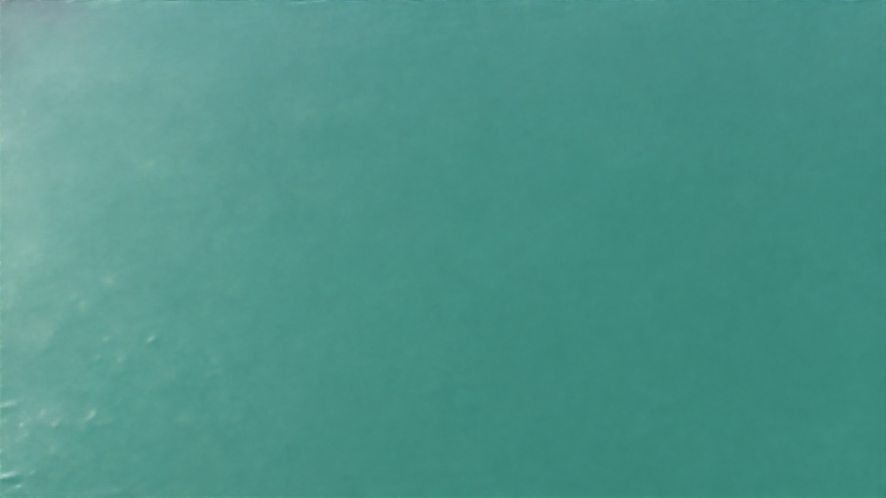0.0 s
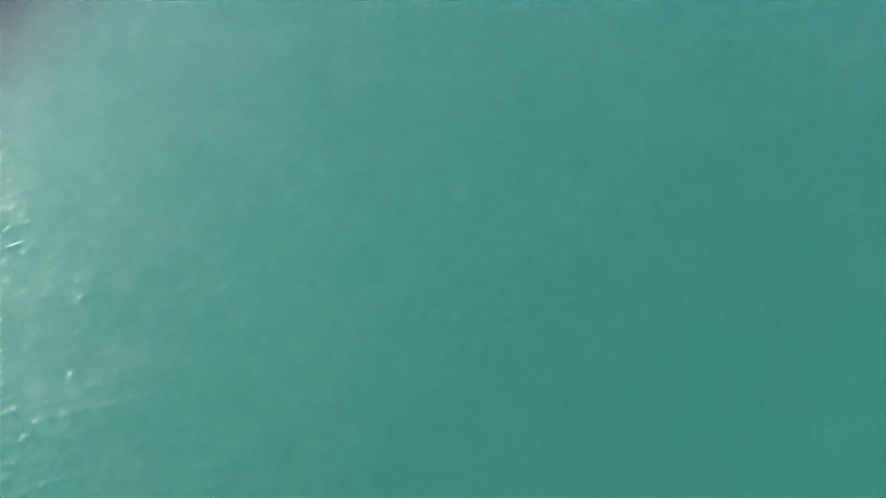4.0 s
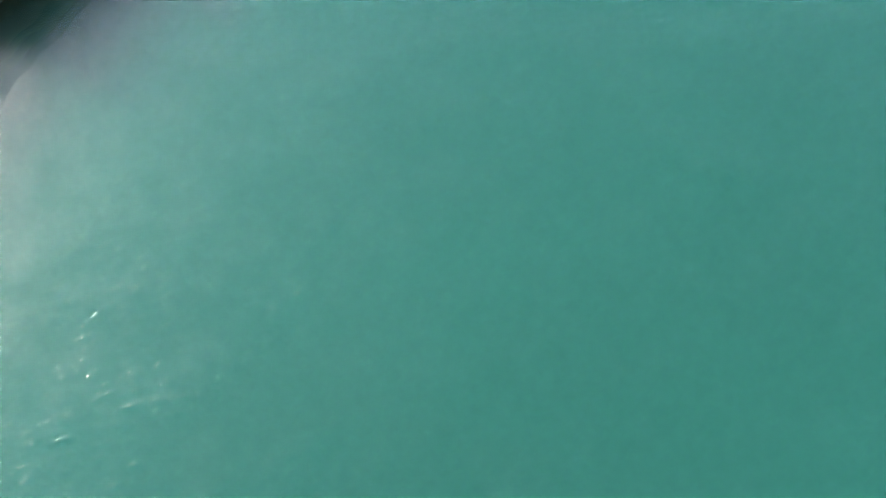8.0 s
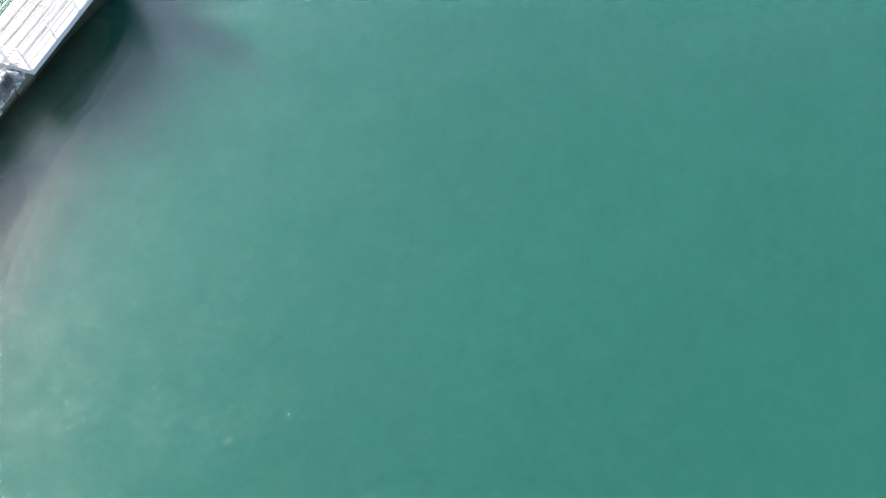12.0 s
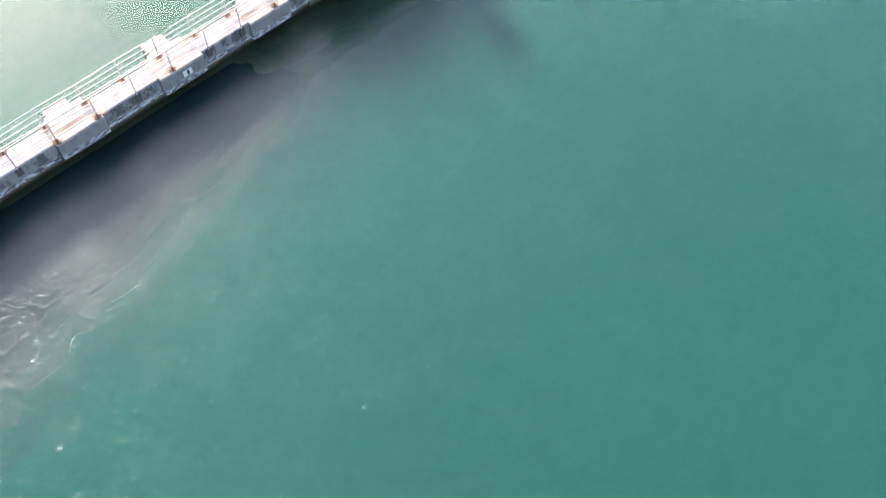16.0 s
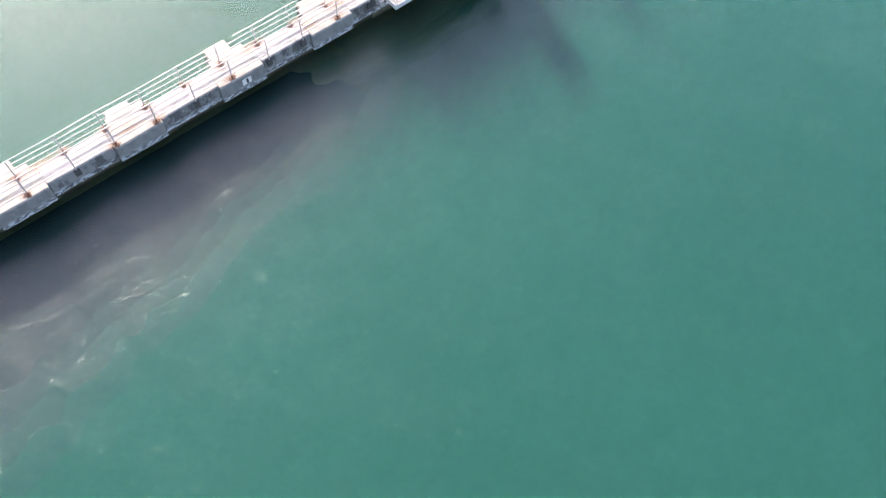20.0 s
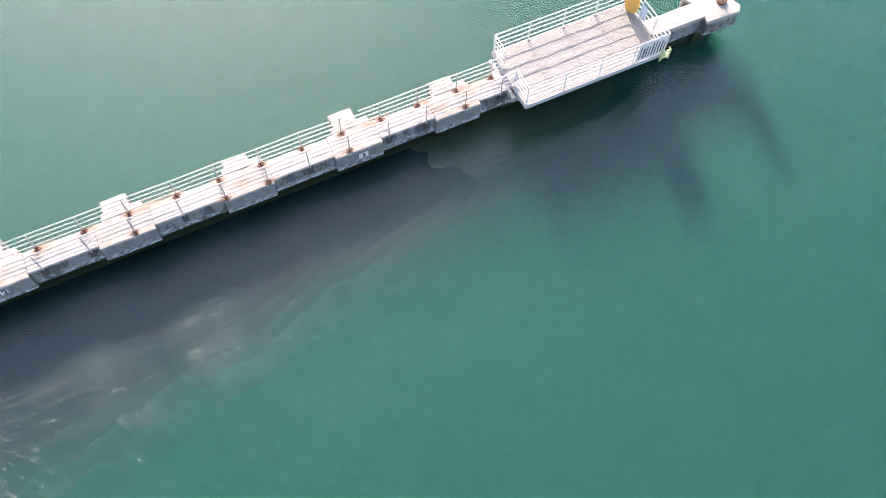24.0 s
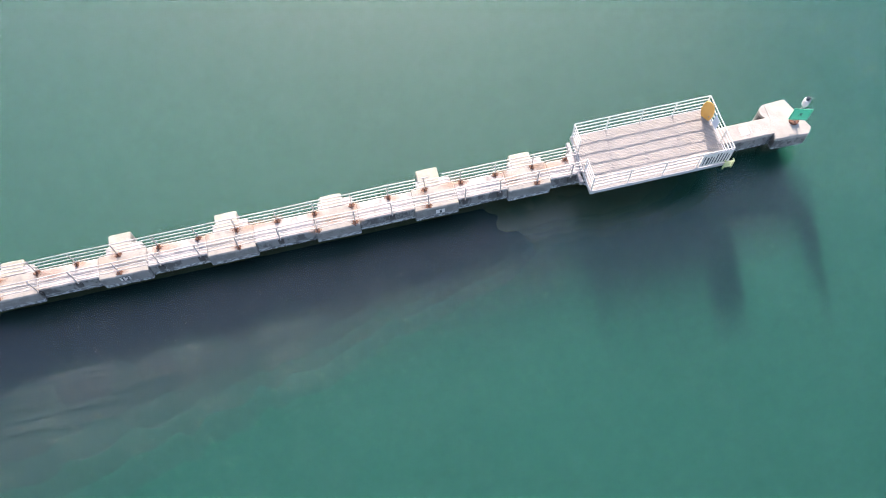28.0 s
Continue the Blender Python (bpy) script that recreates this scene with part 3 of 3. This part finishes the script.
def build_railing(name, y, near):
    rail = thing(name, "four-bar galvanised pipe railing with rusted feet", "railing", "railings along the pier")
    long_post = long_foot = post_mesh = foot_mesh = None
    for n, x in enumerate(POST_X):
        drop = 0.0 if (not near or on_cap(x)) else 0.2
        lean = 0.012 * math.sin(n * 2.3)
        yy = y - (0.03 if drop else 0.0)
        m = Matrix.Translation((x, yy, TOP - drop)) @ pose(0, 0, 0, lean * 50, lean * 40, 0)
        if drop:
            if long_post is None:
                long_post = post = part("post", tube_bm([(0, 0, -0.02), (0, 0, RAIL_H + 0.2)], 0.025, 8), RAIL, rail, "", m)
                bm = box_bm((-0.12, -0.05, -0.2), (0.12, 0.05, 0.1), 0.01)
                tube_bm([(0, 0, -0.1), (0, 0, 0.12)], 0.05, 8, bm)
                long_foot = part("foot", bm, FRESH, post, "grey steel side bracket")
            else:
                again("foot", long_foot, again("post", long_post, rail, m), Matrix())
        else:
            if post_mesh is None:
                post_mesh = post = part("post", tube_bm([(0, 0, 0.0), (0, 0, RAIL_H)], 0.025, 8), RAIL, rail, "", m)
                foot_mesh = part("foot", foot_bm(3), RUST, post, "rusted post foot")
            else:
                again("foot", foot_mesh, again("post", post_mesh, rail, m), pose(0, 0, 0, 0, 0, 90 * (n % 4)))
    for k, height in enumerate(HEIGHTS):
        spans = [(-33.4, 5.9)]
        if not near and k == 3:
            spans = [(-33.4, -1.78), (-1.5, -1.2), (-0.545, 5.9)]      # the top bar is broken at one cap
        for a, b in spans:
            steps = [a] + [x for x in reversed(POST_X) if a < x < b] + [b]
            bars = [(x, y + 0.012 * math.sin(3.1 * n + k), TOP + height + 0.008 * math.sin(2.3 * n + k)) for n, x in enumerate(steps)]
            for p, q in zip(bars[:-1], bars[1:]):
                part("top_rail" if k == 3 else "rail", tube_bm([p, q], 0.025 if k == 3 else 0.023, 8), RAIL, rail)


build_railing("near_railing", 0.15, True)
build_railing("far_railing", 1.04, False)


def build_stains():
    """Rust that has run from the feet over the slab."""
    rnd = random.Random(5)
    spots = [(x + rnd.uniform(-0.1, 0.3), 1.02 + rnd.uniform(-0.1, 0.1), rnd.uniform(0.25, 0.42), rnd.uniform(0.2, 0.3)) for x in POST_X[:19]]
    spots += [(x + rnd.uniform(-0.1, 0.2), 0.24, rnd.uniform(0.25, 0.4), 0.2) for x in POST_X[:19] if on_cap(x)]
    spots += [(-9.25, 1.08, 1.1, 0.28), (4.55, 0.85, 1.0, 0.36), (-13.2, 0.9, 0.8, 0.35), (0.0, 1.05, 0.8, 0.3), (-5.7, 0.55, 0.7, 0.3), (-18.2, 0.8, 0.8, 0.4),
              (2.6, 0.6, 0.7, 0.35)]
    for x, y, a, b in spots:
        bm = bmesh.new()
        ring = [bm.verts.new((math.cos(t * 0.4488) * 1.0, math.sin(t * 0.4488) * 1.0, 0)) for t in range(14)]
        bm.faces.new(ring)
        part("rust_stain", bm, STAIN, PIER, "orange rust stain", Matrix.Translation((x, y, TOP + 0.012)) @ Matrix.Diagonal((a * 1.3, b * 1.3, 1, 1)))


PIER = bpy.data.objects["pier"]
build_stains()

# ---- the viewing platform ----
DECK = 1.733
X0, X1, Y0, Y1 = 5.94, 12.53, -0.95, 2.0


def build_platform():
    deck = thing("viewing_platform", "viewing platform decked with weathered slotted planks, resting on the pier", "platform", place=(0, 0, 0))
    part("near_fascia", box_bm((X0 - 0.06, Y0 - 0.06, DECK - 0.23), (X1 + 0.08, Y0 - 0.01, DECK - 0.002), 0.006), FASCIA, deck, "pale blue-grey edge beam")
    part("far_fascia", box_bm((X0 - 0.06, Y1 + 0.01, DECK - 0.23), (X1 + 0.08, Y1 + 0.06, DECK - 0.002), 0.006), FASCIA, deck)
    part("end_fascia", box_bm((X0 - 0.06, Y0 - 0.01, DECK - 0.23), (X0 - 0.02, Y1 + 0.01, DECK - 0.004), 0.004), FASCIA, deck)
    part("end_fascia", box_bm((X1 + 0.03, Y0 - 0.01, DECK - 0.23), (X1 + 0.08, Y1 + 0.01, DECK - 0.004), 0.004), FASCIA, deck)
    for x in (6.3, 7.66, 9.33, 10.98, 12.3):
        part("cross_beam", box_bm((x - 0.06, Y0, TOP - 0.012), (x + 0.06, Y1, DECK - 0.05), 0.006), STEEL, deck)
    count = 38
    pitch = (Y1 - Y0) / count
    slat = {}
    for k in range(count):
        joint = 9.33 if k % 2 else 8.1
        for a, c in ((X0 - 0.015, joint), (joint, X1 + 0.025)):
            wide = round(c - a, 3)
            m = Matrix.Translation(((a + c) / 2, Y0 + pitch * (k + 0.5), DECK + 0.003 * math.sin(k * 0.8 + a)))
            if wide not in slat:
                bm = box_bm((-wide / 2 + 0.003, -pitch / 2 + 0.005, -0.04), (wide / 2 - 0.003, pitch / 2 - 0.005, 0), 0.005)
                slat[wide] = part("slat", bm, DECKING, deck, "", m)
            else:
                again("slat", slat[wide], deck, m)
    # braces down to the wall at the landward end
    for y in (-0.55, -0.1):
        bm = tube_bm([(5.98, y, DECK - 0.2), (5.62, 0.3, 0.75)], 0.055, 6)
        part("brace", bm, STEEL, deck, "stained steel brace")
    part("bearing_beam", box_bm((5.66, -0.3, 1.22), (5.82, 1.9, 1.5), 0.01), STEEL, deck, "stained steel bearing beam")
    part("landing_plate", box_bm((5.45, 0.2, TOP + 0.006), (5.95, 1.3, TOP + 0.03), 0.004), STEEL, deck, "worn steel landing plate")

    rail = thing("platform_railing", "white four-bar pipe railing round the viewing platform", "railing")
    corners = [(X0, 0.09), (X0, Y0 + 0.02), (7.68, Y0 + 0.02), (9.34, Y0 + 0.02), (10.98, Y0 + 0.02), (X1, Y0 + 0.02), (X1, 0.05), (X1, 1.05), (X1, Y1),
               (10.9, Y1), (9.27, Y1), (7.6, Y1), (X0, Y1), (X0, 1.08)]
    first = None
    for x, y in corners:
        m = Matrix.Translation((x, y, DECK))
        if first is None:
            first = part("post", tube_bm([(0, 0, -0.02), (0, 0, RAIL_H)], 0.027, 8), WHITE, rail, "", m)
            foot = part("foot", box_bm((-0.07, -0.05, 0), (0.07, 0.05, 0.02), 0.004), STEEL, first, "grey steel foot")
        else:
            again("foot", foot, again("post", first, rail, m), Matrix())
    for k, height in enumerate(HEIGHTS):
        z = DECK + height
        for run in (corners[:6], corners[5:9], corners[8:13], corners[12:]):
            for p, q in zip(run[:-1], run[1:]):
                bow = 0.01 * math.sin(5.3 * p[0] + 3.7 * p[1] + k) if k < 3 else 0.0
                bend = 0.009 * math.sin(2.9 * q[0] + k)
                third = [tuple(a + (b - a) * f for a, b in zip((*p, z), (*q, z))) for f in (0.0, 0.3, 0.7, 1.0)]
                third[1] = (*third[1][:2], z + bow + bend)
                third[2] = (*third[2][:2], z + bow - bend)
                part("top_rail" if k == 3 else "rail", tube_bm(third, 0.024, 8), WHITE, rail)


build_platform()


# ---- boards on the platform ----
def build_boards():
    board = thing("round_board", "faded orange rounded board fixed to the white end railing", "sign", place=(12.38, 1.55, DECK + 0.6))
    outline = []
    for k in range(20):
        a = k * math.tau / 20
        outline.append((0.33 * math.copysign(abs(math.cos(a)) ** 0.9, math.cos(a)), 0.74 * math.sin(a)))
    up = pose(0, 0, 0, 90, 0, 90)
    part("panel", prism_bm(outline, -0.02, 0.02, 0.004), ORANGE, board, "", pose(-0.06, -0.05, 0, 0, -4, 30) @ up)
    for y in (-0.2, 0.2):
        part("bracket", box_bm((0.0, y - 0.03, -0.3), (0.1, y + 0.03, -0.22), 0.005), STEEL, board, "steel bracket")
    grey = thing("end_board", "pale grey board hung on the end railing", "sign", place=(12.5, 0.85, DECK + 0.55))
    part("panel", box_bm((-0.03, -0.2, -0.3), (-0.005, 0.2, 0.35), 0.004), GREY, grey)
    text = thing("lettered_board", "white board with dark worn lettering on the near railing", "sign", place=(11.78, Y0 - 0.03, DECK + 0.06))
    part("panel", box_bm((-0.72, -0.012, 0.0), (0.72, 0.012, 1.0), 0.004), WHITE, text)
    rnd = random.Random(8)
    for k in range(9):
        x = -0.6 + k * 0.145
        bm = box_bm((x, 0.012, 0.12), (x + rnd.uniform(0.04, 0.08), 0.018, 0.3 + rnd.uniform(0.35, 0.6)))
        part("bar", bm, DARK, text, "dark lettering worn to bars")
        bm = box_bm((x, -0.018, 0.12), (x + rnd.uniform(0.04, 0.08), -0.012, 0.3 + rnd.uniform(0.35, 0.6)))
        part("bar", bm, DARK, text, "dark lettering worn to bars")
    ladder = thing("boarding_ladder", "faded yellow ladder head at the platform corner", "ladder", place=(12.5, Y0 - 0.1, DECK + 0.1))
    for x in (-0.2, 0.2):
        part("stringer", tube_bm([(x, 0.06, 0.14), (x, -0.05, 0.1), (x, -0.06, -0.45)], 0.035, 8), YELLOW, ladder)
    for z in (0.08, -0.1, -0.28):
        part("rung", box_bm((-0.24, -0.1, z - 0.03), (0.24, -0.02, z + 0.03), 0.008), YELLOW, ladder)


build_boards()


# ---- day mark at the pier's end ----
def build_daymark():
    mark = thing("day_mark", "green square channel marker with a lantern on the end block", "channel marker", place=(16.42, 0.42, 1.6))
    part("base", tube_bm([(0, 0, 0.0), (0, 0, 0.1)], 0.22, 16), RUST, mark, "rusted round base")
    bm = tube_bm([(0, 0, 0.08), (0, 0, 1.4)], 0.045, 10)
    part("post", bm, STEEL, mark, "stained steel post")
    for x, y in ((-0.16, -0.1), (0.16, -0.12), (0.02, 0.18)):
        part("bolt", tube_bm([(x, y, 0.08), (x, y, 0.16)], 0.03, 6), RUST, mark, "rusted bolt")
    face = Matrix.Translation((0.0, -0.14, 0.74)) @ pose(0, 0, 0, 90, 0, -18)
    panel = part("panel", box_bm((-0.43, -0.43, -0.012), (0.43, 0.43, 0.0), 0.003), GREEN, mark, "green reflective square", face)
    part("digit", letters_bm("5", 0.36), DARK, panel, "dark digit", Matrix.Translation((0, 0, 0.004)))
    for lo, hi in (((-0.39, 0.375), (0.39, 0.39)), ((-0.39, -0.39), (0.39, -0.375)), ((-0.39, -0.375), (-0.375, 0.375)), ((0.375, -0.375), (0.39, 0.375))):
        part("border", box_bm((*lo, 0.0), (*hi, 0.003)), DARK, panel, "thin dark border")
    lantern = part("lantern", tube_bm([(0, 0, 1.38), (0, 0, 1.72)], 0.15, 16), WHITE, mark, "white lantern housing")
    part("lens", tube_bm([(0, 0, 1.72), (0, 0, 1.86)], 0.09, 14), GLASS, lantern, "dark lens")
    part("solar_panel", box_bm((-0.17, -0.17, -0.012), (0.17, 0.17, 0.012), 0.004), GLASS, lantern, "dark solar cell",
         Matrix.Translation((0.15, 0.0, 1.82)) @ pose(0, 0, 0, -35, 30, 0))
    part("bracket", box_bm((-0.1, -0.12, 1.3), (0.1, 0.12, 1.4), 0.01), WHITE, lantern)


build_daymark()
